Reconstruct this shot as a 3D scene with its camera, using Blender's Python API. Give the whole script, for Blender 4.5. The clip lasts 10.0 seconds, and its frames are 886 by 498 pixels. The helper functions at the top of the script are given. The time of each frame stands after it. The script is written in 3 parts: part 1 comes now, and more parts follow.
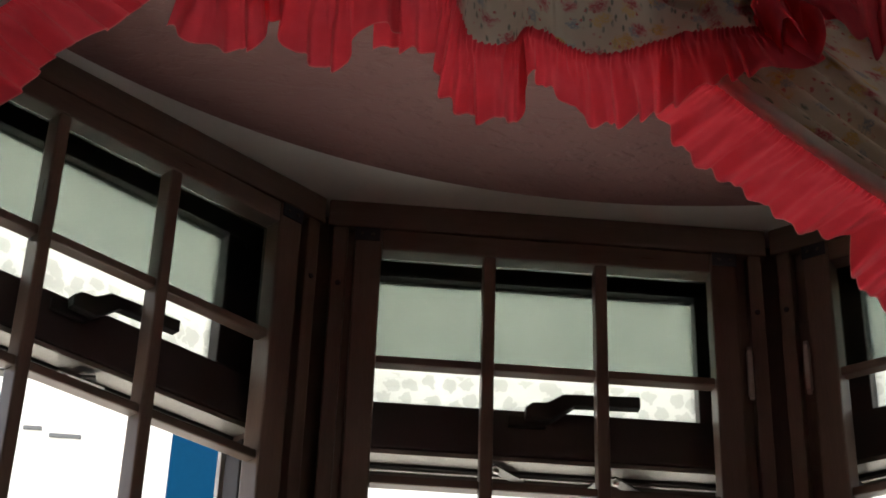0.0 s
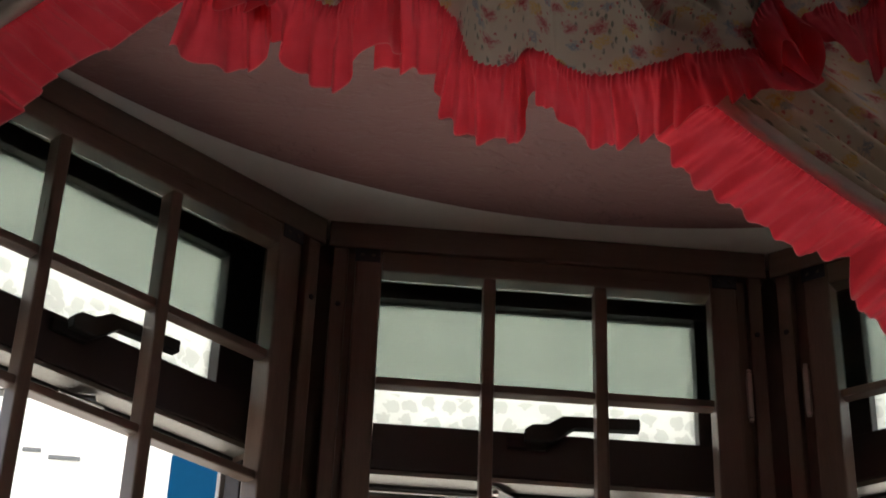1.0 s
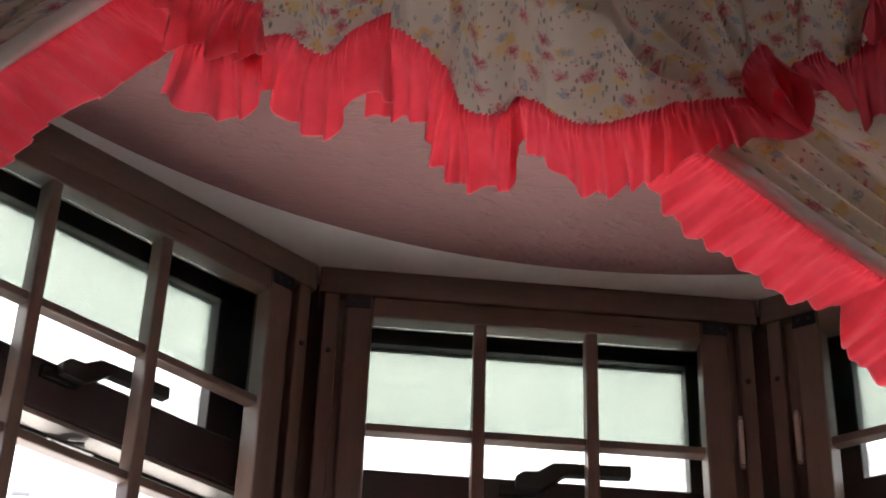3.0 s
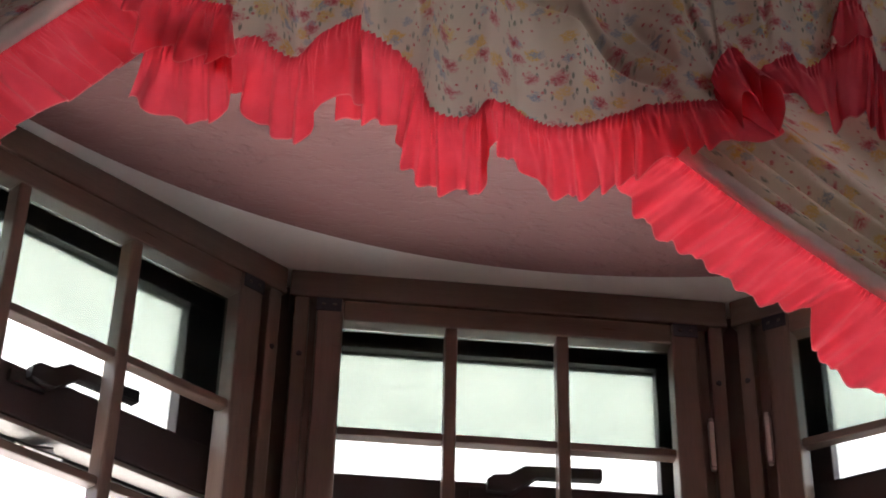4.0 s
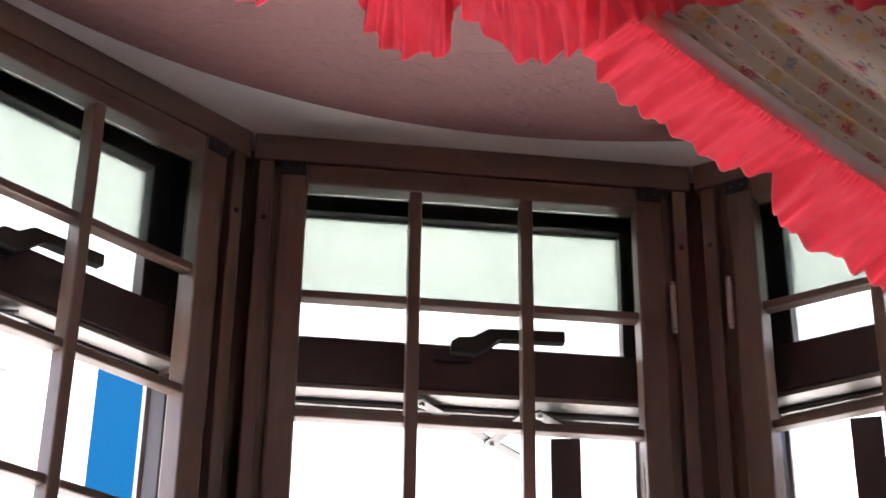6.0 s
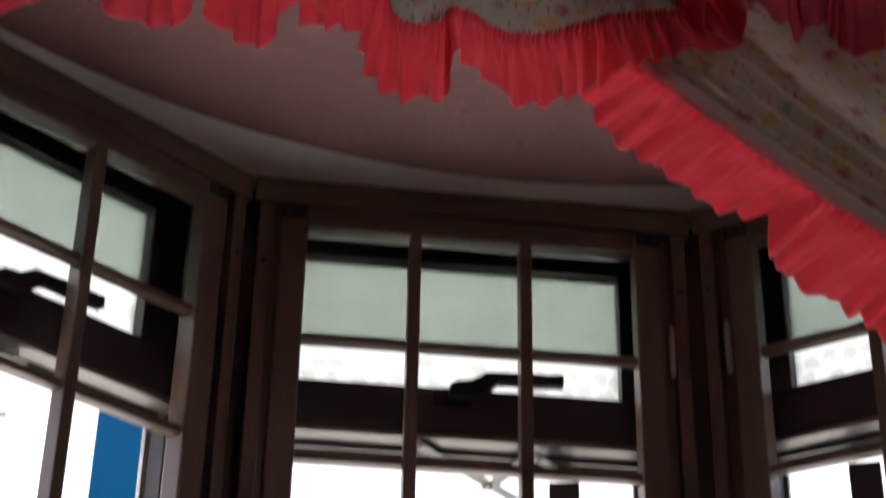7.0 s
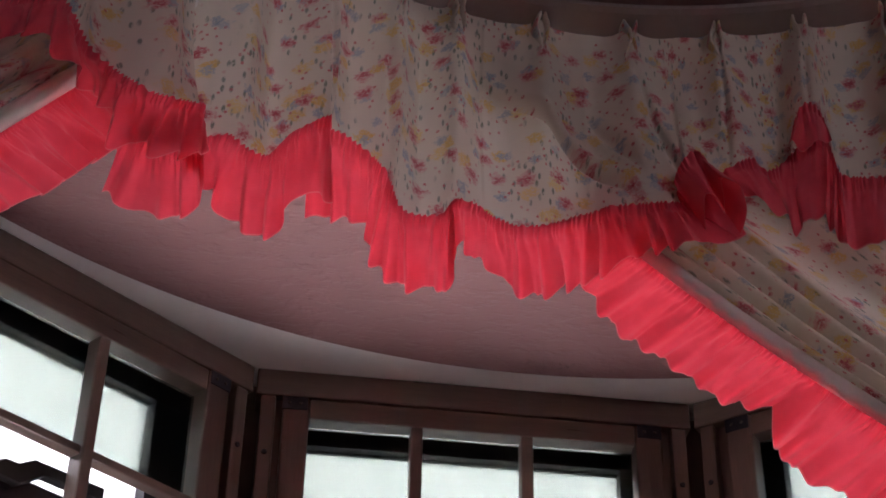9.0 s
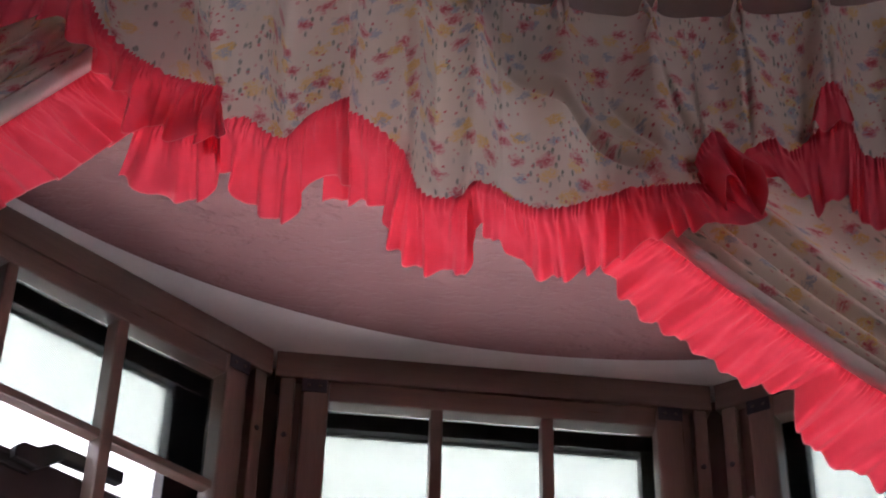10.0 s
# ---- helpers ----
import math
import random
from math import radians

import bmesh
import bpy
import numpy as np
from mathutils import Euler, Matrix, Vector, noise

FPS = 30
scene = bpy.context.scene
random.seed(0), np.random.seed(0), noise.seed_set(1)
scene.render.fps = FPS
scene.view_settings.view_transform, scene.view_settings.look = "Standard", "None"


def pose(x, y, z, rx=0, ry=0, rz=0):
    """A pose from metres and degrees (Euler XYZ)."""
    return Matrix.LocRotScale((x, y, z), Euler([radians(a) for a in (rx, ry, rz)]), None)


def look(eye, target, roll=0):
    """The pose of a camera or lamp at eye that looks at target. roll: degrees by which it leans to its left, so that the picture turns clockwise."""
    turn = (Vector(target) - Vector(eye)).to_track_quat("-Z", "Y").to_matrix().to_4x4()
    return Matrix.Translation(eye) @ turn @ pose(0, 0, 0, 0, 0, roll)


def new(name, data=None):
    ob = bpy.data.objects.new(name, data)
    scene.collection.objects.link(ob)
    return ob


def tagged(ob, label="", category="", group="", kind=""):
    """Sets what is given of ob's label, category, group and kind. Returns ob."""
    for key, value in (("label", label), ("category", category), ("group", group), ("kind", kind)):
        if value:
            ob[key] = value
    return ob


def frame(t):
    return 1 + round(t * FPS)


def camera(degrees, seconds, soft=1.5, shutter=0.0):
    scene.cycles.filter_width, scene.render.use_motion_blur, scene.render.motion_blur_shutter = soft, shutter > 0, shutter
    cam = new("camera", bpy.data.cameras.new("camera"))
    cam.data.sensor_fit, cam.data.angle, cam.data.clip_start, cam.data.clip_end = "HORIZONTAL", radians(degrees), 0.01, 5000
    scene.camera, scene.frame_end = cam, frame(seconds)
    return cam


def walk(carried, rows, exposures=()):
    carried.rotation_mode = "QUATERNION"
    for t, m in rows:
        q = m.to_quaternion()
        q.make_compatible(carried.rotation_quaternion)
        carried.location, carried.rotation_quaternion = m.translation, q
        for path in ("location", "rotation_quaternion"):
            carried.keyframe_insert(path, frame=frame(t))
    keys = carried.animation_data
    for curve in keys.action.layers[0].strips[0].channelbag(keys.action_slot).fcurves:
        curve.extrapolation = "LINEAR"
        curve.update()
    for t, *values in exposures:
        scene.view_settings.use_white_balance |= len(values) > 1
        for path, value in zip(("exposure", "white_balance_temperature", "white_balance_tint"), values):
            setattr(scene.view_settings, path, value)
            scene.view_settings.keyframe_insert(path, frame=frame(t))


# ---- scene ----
cam = camera(29.32, 10.0, soft=1.7, shutter=0.8)
EYE_Z = 1.25


def aim(yaw, pitch, roll, eye):
    a, b = radians(yaw), radians(pitch)
    way = Vector((math.sin(a) * math.cos(b), math.cos(a) * math.cos(b), math.sin(b)))
    return look(Vector(eye), Vector(eye) + way, roll)


# seconds, yaw to the right, tilt upwards, lean, and the small sway of the hand-held eye
PATH = [
    (0.0, 4.24, 30.09, 2.01, 0.000, 0.000, 1.247), (0.5, 4.25, 30.38, 2.09, 0.000, -0.001, 1.245),
    (1.0, 4.20, 30.89, 2.21, 0.000, -0.001, 1.243), (1.5, 4.22, 31.43, 2.21, 0.000, -0.002, 1.243),
    (2.0, 4.19, 31.90, 2.24, 0.000, -0.002, 1.245), (2.5, 4.22, 32.16, 2.26, 0.000, -0.003, 1.247),
    (4.0, 5.67, 32.43, 1.39, 0.000, 0.000, 1.251), (4.5, 6.20, 32.35, 1.09, 0.000, 0.001, 1.251),
    (5.0, 6.70, 31.34, 0.85, 0.000, 0.000, 1.250), (5.5, 6.95, 28.77, 0.86, 0.001, -0.002, 1.253),
    (5.7, 7.09, 27.84, 0.75, 0.001, -0.002, 1.252), (6.8, 7.02, 28.34, 1.08, 0.005, -0.011, 1.241),
    (7.0, 6.97, 29.45, 1.09, 0.005, -0.010, 1.240), (7.5, 6.92, 32.35, 1.12, 0.003, -0.011, 1.234),
    (8.0, 7.04, 34.70, 1.04, -0.003, -0.015, 1.229), (8.5, 7.04, 35.86, 1.09, -0.004, -0.014, 1.229),
    (9.0, 7.00, 36.04, 1.15, -0.003, -0.012, 1.233), (9.5, 6.88, 35.83, 1.17, -0.002, -0.008, 1.238),
    (10.0, 6.18, 35.33, 1.42, -0.001, -0.005, 1.242),
]
walk(cam, [(t, aim(a, b, c, eye)) for t, a, b, c, *eye in PATH],
     exposures=[(0.0, 0.85, 6600, 3), (1.5, 0.95, 6500, 4), (2.5, 1.80, 6300, 8), (4.0, 2.25, 6200, 11), (5.0, 2.20, 6100, 12),
                (5.7, 2.45, 6100, 14), (6.8, 1.30, 6200, 11), (7.5, 0.85, 6100, 11), (8.5, 2.10, 5900, 20), (9.0, 2.15, 5900, 20), (10.0, 2.37, 5900, 23)])

# ---- light ----
world = bpy.data.worlds.new("sky")
scene.world = world
world.use_nodes = True
wn = world.node_tree.nodes
sky = wn.new("ShaderNodeTexSky")
sky.sky_type = "NISHITA"
sky.sun_disc = False
sky.sun_elevation = radians(69)
sky.sun_rotation = radians(243)
sky.air_density, sky.dust_density, sky.ozone_density = 1.0, 6.0, 0.5
world.node_tree.links.new(sky.outputs[0], wn["Background"].inputs[0])
wn["Background"].inputs[1].default_value = 0.15

sun = new("sun", bpy.data.lights.new("sun", "SUN"))
sun.data.energy, sun.data.angle, sun.data.color = 5.0, radians(15), (1.0, 0.96, 0.9)
sun.matrix_world = look((-2.4, -1.2, 7), (0, 0, 0))

# added fill lamp, out of view in the back wall, for the curtains' room side
lamp = new("room_fill", bpy.data.lights.new("room_fill", "AREA"))
lamp.data.shape, lamp.data.size, lamp.data.size_y = "RECTANGLE", 0.68, 0.68
lamp.data.energy, lamp.data.color = 1.1, (1.0, 0.96, 0.96)
lamp.matrix_world = look((1.35, -2.62, 1.85), (1.1, 0.0, 1.8))


# ---- materials ----
def nodes_of(name):
    m = bpy.data.materials.new(name)
    m.use_nodes = True
    nt = m.node_tree
    return m, nt, nt.nodes["Principled BSDF"]


def node(nt, kind, **values):
    n = nt.nodes.new(kind)
    for key, value in values.items():
        n.inputs[key.replace("_", " ")].default_value = value
    return n


def ramp(nt, src, stops):
    r = nt.nodes.new("ShaderNodeValToRGB")
    while len(r.color_ramp.elements) < len(stops):
        r.color_ramp.elements.new(0.5)
    for e, (at, c) in zip(r.color_ramp.elements, stops):
        e.position, e.color = at, (*c, 1) if len(c) == 3 else c
    nt.links.new(src, r.inputs[0])
    return r.outputs[0]


def mixed(nt, fac, a, b, mode="MIX"):
    m = nt.nodes.new("ShaderNodeMix")
    m.data_type, m.blend_type = "RGBA", mode
    for sock, v in ((m.inputs[0], fac), (m.inputs[6], a), (m.inputs[7], b)):
        if isinstance(v, bpy.types.NodeSocket):
            nt.links.new(v, sock)
        elif isinstance(v, tuple):
            sock.default_value = (*v, 1)
        else:
            sock.default_value = v
    return m.outputs[2]


def calc(nt, op, a, b=0.0, c=0.0):
    m = nt.nodes.new("ShaderNodeMath")
    m.operation = op
    for sock, v in zip(m.inputs, (a, b, c)):
        if isinstance(v, bpy.types.NodeSocket):
            nt.links.new(v, sock)
        else:
            sock.default_value = v
    return m.outputs[0]


def coords(nt, kind="Object", scale=(1, 1, 1)):
    tc = nt.nodes.new("ShaderNodeTexCoord")
    mp = nt.nodes.new("ShaderNodeMapping")
    mp.inputs["Scale"].default_value = scale
    nt.links.new(tc.outputs[kind], mp.inputs[0])
    return mp.outputs[0]


def noise_of(nt, vec, scale, detail=4.0, rough=0.55, out=0):
    n = node(nt, "ShaderNodeTexNoise", Scale=scale, Detail=detail, Roughness=rough)
    nt.links.new(vec, n.inputs["Vector"])
    return n.outputs[out]


def bump(nt, bsdf, height, strength=0.3, distance=0.002):
    b = node(nt, "ShaderNodeBump", Strength=strength, Distance=distance)
    nt.links.new(height, b.inputs["Height"])
    nt.links.new(b.outputs[0], bsdf.inputs["Normal"])


def mottled(name, dark, light, scale=6.0, fine=120.0, rough=0.5, relief=0.2, stretch=(1, 1, 1), metal=0.0, depth=0.0008):
    m, nt, b = nodes_of(name)
    v = coords(nt, "Object", stretch)
    big = noise_of(nt, v, scale)
    small = noise_of(nt, v, fine, 3)
    both = calc(nt, "ADD", calc(nt, "MULTIPLY", big, 0.65), calc(nt, "MULTIPLY", small, 0.35))
    nt.links.new(ramp(nt, both, [(0.32, dark), (0.68, light)]), b.inputs["Base Color"])
    nt.links.new(ramp(nt, big, [(0.3, (rough * 0.8,) * 3), (0.7, (min(1, rough * 1.25),) * 3)]), b.inputs["Roughness"])
    b.inputs["Metallic"].default_value = metal
    bump(nt, b, both, relief, depth)
    return m


WOOD = mottled("stained_wood_upright", (0.105, 0.070, 0.056), (0.160, 0.110, 0.090), 5, 60, 0.34, 0.25, (9, 9, 0.7))
WOOD_ACROSS = mottled("stained_wood_across", (0.105, 0.070, 0.056), (0.160, 0.110, 0.090), 5, 60, 0.34, 0.25, (0.7, 9, 9))
DARK_METAL = mottled("dark_coated_metal", (0.024, 0.017, 0.019), (0.038, 0.027, 0.029), 4, 200, 0.42, 0.06)
BRACKET = mottled("blue_black_metal", (0.022, 0.024, 0.036), (0.036, 0.038, 0.052), 20, 200, 0.38, 0.1, metal=0.3)
STEEL = mottled("brushed_steel", (0.07, 0.065, 0.06), (0.12, 0.112, 0.105), 10, 300, 0.33, 0.1, (1, 1, 8), metal=0.6)
HINGE = mottled("worn_steel", (0.40, 0.37, 0.35), (0.55, 0.52, 0.50), 10, 300, 0.38, 0.1, metal=0.5)
ALLOY = mottled("grey_alloy_strip", (0.17, 0.155, 0.145), (0.25, 0.235, 0.22), 12, 200, 0.38, 0.08, metal=0.5)
HANDLE = mottled("black_handle", (0.006, 0.006, 0.007), (0.012, 0.012, 0.013), 10, 200, 0.45, 0.05)
RUBBER = mottled("black_gasket", (0.008, 0.008, 0.009), (0.016, 0.015, 0.015), 10, 200, 0.6, 0.1)
WHITE = mottled("white_plaster", (0.84, 0.825, 0.825), (0.90, 0.885, 0.885), 3, 90, 0.7, 0.12)
RAIL = mottled("mauve_paint", (0.30, 0.22, 0.21), (0.36, 0.27, 0.26), 8, 90, 0.5, 0.1)
WALL = mottled("buff_wall_paint", (0.36, 0.29, 0.24), (0.43, 0.35, 0.29), 2, 80, 0.7, 0.15)
FLOOR = mottled("brown_floor_boards", (0.16, 0.09, 0.05), (0.26, 0.15, 0.09), 3, 50, 0.45, 0.2, (8, 0.8, 1))
FACADE = mottled("white_render", (0.74, 0.73, 0.71), (0.82, 0.81, 0.80), 1.2, 40, 0.8, 0.2)
BLUE = mottled("blue_sheet", (0.0008, 0.034, 0.092), (0.001, 0.040, 0.104), 1.5, 60, 0.8, 0.05)
BLUE.node_tree.nodes["Principled BSDF"].inputs["Specular IOR Level"].default_value = 0.05
GREY = mottled("grey_render", (0.10, 0.105, 0.115), (0.15, 0.155, 0.165), 1.2, 40, 0.8, 0.2)
GROUND = mottled("pale_bounce_ground", (0.60, 0.59, 0.56), (0.70, 0.69, 0.66), 0.8, 20, 0.85, 0.3)


def stipple_pink():
    m, nt, b = nodes_of("pink_textured_plaster")
    v = coords(nt, "Object", (0.5, 1, 1))
    big = noise_of(nt, v, 2.2)
    blot = noise_of(nt, v, 55, 3)
    fine = noise_of(nt, v, 210, 2)
    nt.links.new(mixed(nt, ramp(nt, big, [(0.35, (0, 0, 0)), (0.7, (1, 1, 1))]), (0.255, 0.122, 0.122), (0.295, 0.143, 0.142)), b.inputs["Base Color"])
    b.inputs["Roughness"].default_value = 0.62
    h = calc(nt, "ADD", ramp(nt, blot, [(0.5, (0, 0, 0)), (0.62, (1, 1, 1))]), calc(nt, "MULTIPLY", fine, 0.5))
    bump(nt, b, h, 0.7, 0.0021)
    return m


PINK = stipple_pink()


def ruffle_cloth():
    m, nt, b = nodes_of("coral_red_cotton")
    v = coords(nt, "UV")
    ob = coords(nt)
    weave = noise_of(nt, ob, 700, 2)
    soft = noise_of(nt, ob, 26, 3)
    col = mixed(nt, ramp(nt, soft, [(0.3, (0, 0, 0)), (0.7, (1, 1, 1))]), (0.76, 0.088, 0.135), (0.85, 0.135, 0.195))
    sep = nt.nodes.new("ShaderNodeSeparateXYZ")
    nt.links.new(v, sep.inputs[0])
    stitched = calc(nt, "GREATER_THAN", sep.outputs[1], 0.982)
    col = mixed(nt, calc(nt, "MULTIPLY", stitched, 0.7), col, (0.80, 0.36, 0.38))
    nt.links.new(col, b.inputs["Base Color"])
    b.inputs["Roughness"].default_value = 0.8
    b.inputs["Sheen Weight"].default_value = 0.3
    bump(nt, b, weave, 0.15, 0.0004)
    tr = nt.nodes.new("ShaderNodeBsdfTranslucent")
    nt.links.new(mixed(nt, 0.5, col, (0.85, 0.015, 0.025)), tr.inputs[0])
    mx = node(nt, "ShaderNodeMixShader", Fac=0.42)
    nt.links.new(b.outputs[0], mx.inputs[1])
    nt.links.new(tr.outputs[0], mx.inputs[2])
    nt.links.new(mx.outputs[0], nt.nodes["Material Output"].inputs[0])
    return m


RED = ruffle_cloth()


def flower_layer(nt, vec, base, scale, size, tint_a, tint_b, share, shift, stretch=1.0, petals=0.35, clumps=0):
    """Scatter small ragged flowers: round blots in a share of the cells, edges broken by noise."""
    mp = nt.nodes.new("ShaderNodeMapping")
    mp.inputs["Location"].default_value = shift
    mp.inputs["Rotation"].default_value = (0, 0, shift[0])
    mp.inputs["Scale"].default_value = (1, stretch, 1)
    nt.links.new(vec, mp.inputs[0])
    warp = noise_of(nt, mp.outputs[0], scale * 5, 2, out=1)
    w = nt.nodes.new("ShaderNodeVectorMath")
    w.operation = "MULTIPLY_ADD"
    nt.links.new(warp, w.inputs[0])
    w.inputs[1].default_value = (petals / scale,) * 3
    nt.links.new(mp.outputs[0], w.inputs[2])
    vo = node(nt, "ShaderNodeTexVoronoi", Scale=scale, Randomness=0.85)
    vo.voronoi_dimensions = "2D"
    nt.links.new(w.outputs[0], vo.inputs["Vector"])
    sep = nt.nodes.new("ShaderNodeSeparateColor")
    nt.links.new(vo.outputs["Color"], sep.inputs[0])
    near = ramp(nt, vo.outputs["Distance"], [(size * 0.6, (1, 1, 1)), (size * 1.05, (0, 0, 0))])
    pick = calc(nt, "LESS_THAN", sep.outputs[0], share)
    if clumps:
        pick = calc(nt, "MULTIPLY", pick, ramp(nt, noise_of(nt, mp.outputs[0], clumps, 1), [(0.48, (0, 0, 0)), (0.54, (1, 1, 1))]))
    broken = ramp(nt, noise_of(nt, mp.outputs[0], 420, 2), [(0.36, (0.25, 0.25, 0.25)), (0.5, (1, 1, 1))])
    pick = calc(nt, "MULTIPLY", pick, broken)
    tone = mixed(nt, sep.outputs[1], tint_a, tint_b)
    return mixed(nt, calc(nt, "MULTIPLY", calc(nt, "MULTIPLY", near, pick), 0.9), base, tone)


def floral_cloth():
    m, nt, b = nodes_of("floral_print_cotton")
    v = coords(nt, "UV")
    soft = noise_of(nt, v, 9, 3)
    col = mixed(nt, soft, (0.66, 0.57, 0.49), (0.74, 0.65, 0.57))
    col = flower_layer(nt, v, col, 115, 0.21, (0.15, 0.18, 0.13), (0.22, 0.25, 0.22), 0.55, (0.31, 0.2, 0), 0.34, 0.10, 22)
    col = flower_layer(nt, v, col, 120, 0.21, (0.15, 0.18, 0.15), (0.26, 0.28, 0.25), 0.55, (1.23, 0.9, 0), 0.34, 0.10, 20)
    col = flower_layer(nt, v, col, 31, 0.30, (0.70, 0.44, 0.10), (0.74, 0.55, 0.24), 0.50, (2.2, 1.4, 0), 1.0, 0.6)
    col = flower_layer(nt, v, col, 36, 0.26, (0.30, 0.35, 0.45), (0.44, 0.46, 0.50), 0.38, (4.1, 3.3, 0), 1.0, 0.6)
    col = flower_layer(nt, v, col, 31, 0.31, (0.58, 0.16, 0.19), (0.68, 0.34, 0.34), 0.52, (3.4, 2.1, 0), 1.0, 0.6)
    col = flower_layer(nt, v, col, 31, 0.15, (0.48, 0.05, 0.08), (0.52, 0.10, 0.12), 0.52, (3.4, 2.1, 0), 1.0, 0.6)
    col = flower_layer(nt, v, col, 120, 0.2, (0.50, 0.06, 0.09), (0.60, 0.18, 0.19), 0.6, (5.7, 4.4, 0), 0.7, 0.3, 26)
    nt.links.new(col, b.inputs["Base Color"])
    b.inputs["Roughness"].default_value = 0.85
    b.inputs["Sheen Weight"].default_value = 0.2
    weave = noise_of(nt, v, 1100, 2)
    crease = noise_of(nt, v, 30, 3)
    bump(nt, b, calc(nt, "ADD", calc(nt, "MULTIPLY", weave, 0.25), crease), 0.3, 0.0015)
    tr = nt.nodes.new("ShaderNodeBsdfTranslucent")
    nt.links.new(col, tr.inputs[0])
    mx = node(nt, "ShaderNodeMixShader", Fac=0.12)
    nt.links.new(b.outputs[0], mx.inputs[1])
    nt.links.new(tr.outputs[0], mx.inputs[2])
    nt.links.new(mx.outputs[0], nt.nodes["Material Output"].inputs[0])
    return m


FLORAL = floral_cloth()
# cream hem cotton, brightened in colour as if the windows lit it
LIT_HEM = mottled("lit_hem_cotton", (0.76, 0.72, 0.67), (0.84, 0.80, 0.75), 14, 400, 0.85, 0.3)


def pane_material(name, tint, milky, leaves=0.0):
    """Thin sheet: part clear, part milky, with a little gloss; leaves adds an etched leaf pattern."""
    m, nt, b = nodes_of(name)
    nt.nodes.remove(b)
    v = coords(nt)
    haze = noise_of(nt, v, 14, 4)
    clear = nt.nodes.new("ShaderNodeBsdfTransparent")
    milk = nt.nodes.new("ShaderNodeBsdfTranslucent")
    gloss = node(nt, "ShaderNodeBsdfGlossy", Roughness=0.12)
    tone = mixed(nt, haze, tint, tuple(c * 0.9 for c in tint))
    amount = calc(nt, "MULTIPLY_ADD", haze, 0.2, milky - 0.1)
    if leaves:
        warp = noise_of(nt, v, 70, 2, out=1)
        w = nt.nodes.new("ShaderNodeVectorMath")
        w.operation = "MULTIPLY_ADD"
        nt.links.new(warp, w.inputs[0])
        w.inputs[1].default_value = (0.024,) * 3
        nt.links.new(v, w.inputs[2])
        flat, upright = nt.nodes.new("ShaderNodeSeparateXYZ"), nt.nodes.new("ShaderNodeCombineXYZ")
        nt.links.new(w.outputs[0], flat.inputs[0])
        nt.links.new(flat.outputs[0], upright.inputs[0])
        nt.links.new(flat.outputs[2], upright.inputs[1])
        vo = node(nt, "ShaderNodeTexVoronoi", Scale=38.0, Randomness=0.75)
        vo.voronoi_dimensions = "2D"
        nt.links.new(upright.outputs[0], vo.inputs["Vector"])
        leaf = ramp(nt, vo.outputs["Distance"], [(0.34, (1, 1, 1)), (0.39, (0, 0, 0))])
        low = nt.nodes.new("ShaderNodeSeparateXYZ")
        nt.links.new(v, low.inputs[0])
        border = calc(nt, "LESS_THAN", low.outputs[2], EYE_Z + 1.022)
        leaf = calc(nt, "MULTIPLY", leaf, border)
        tone = mixed(nt, calc(nt, "MULTIPLY", leaf, leaves), tone, tuple(c * 0.77 for c in tint))
    for shader in (clear, milk):
        nt.links.new(tone, shader.inputs[0])
    one = nt.nodes.new("ShaderNodeMixShader")
    nt.links.new(amount, one.inputs[0])
    nt.links.new(clear.outputs[0], one.inputs[1])
    nt.links.new(milk.outputs[0], one.inputs[2])
    two = nt.nodes.new("ShaderNodeMixShader")
    two.inputs[0].default_value = 0.05
    nt.links.new(one.outputs[0], two.inputs[1])
    nt.links.new(gloss.outputs[0], two.inputs[2])
    nt.links.new(two.outputs[0], nt.nodes["Material Output"].inputs[0])
    return m


def film_material():
    """Greenish pane, slightly frosted, with faint streaks."""
    m, nt, b = nodes_of("frosted_green_pane")
    v = coords(nt)
    haze = noise_of(nt, v, 9, 4)
    streak = noise_of(nt, coords(nt, "Object", (1, 1, 0.35)), 55, 3)
    both = calc(nt, "ADD", calc(nt, "MULTIPLY", haze, 0.7), calc(nt, "MULTIPLY", streak, 0.3))
    soft = ramp(nt, both, [(0.35, (0, 0, 0)), (0.65, (1, 1, 1))])
    nt.links.new(mixed(nt, soft, (0.26, 0.298, 0.268), (0.295, 0.332, 0.298)), b.inputs["Base Color"])
    b.inputs["Transmission Weight"].default_value = 1.0
    b.inputs["Roughness"].default_value = 0.24
    b.inputs["IOR"].default_value = 1.12
    return m


FILM = film_material()
ETCHED = pane_material("etched_leaf_glass", (0.88, 0.90, 0.88), 0.65, 1.0)
CLEAR = pane_material("clear_glass", (0.93, 0.95, 0.94), 0.1)


# ---- building blocks ----
def box(bm, x0, x1, y0, y1, z0, z1, bevel=0.0):
    made = bmesh.ops.create_cube(bm, size=1.0)["verts"]
    for v in made:
        v.co = Vector(((x0 + x1) / 2 + v.co.x * (x1 - x0), (y0 + y1) / 2 + v.co.y * (y1 - y0), (z0 + z1) / 2 + v.co.z * (z1 - z0)))
    if bevel:
        edges = list({e for v in made for e in v.link_edges})
        bmesh.ops.bevel(bm, geom=edges, offset=bevel, segments=2, affect="EDGES", profile=0.6)


def solid(x0, x1, y0, y1, z0, z1, bevel=0.0):
    bm = bmesh.new()
    box(bm, x0, x1, y0, y1, z0, z1, bevel)
    return bm


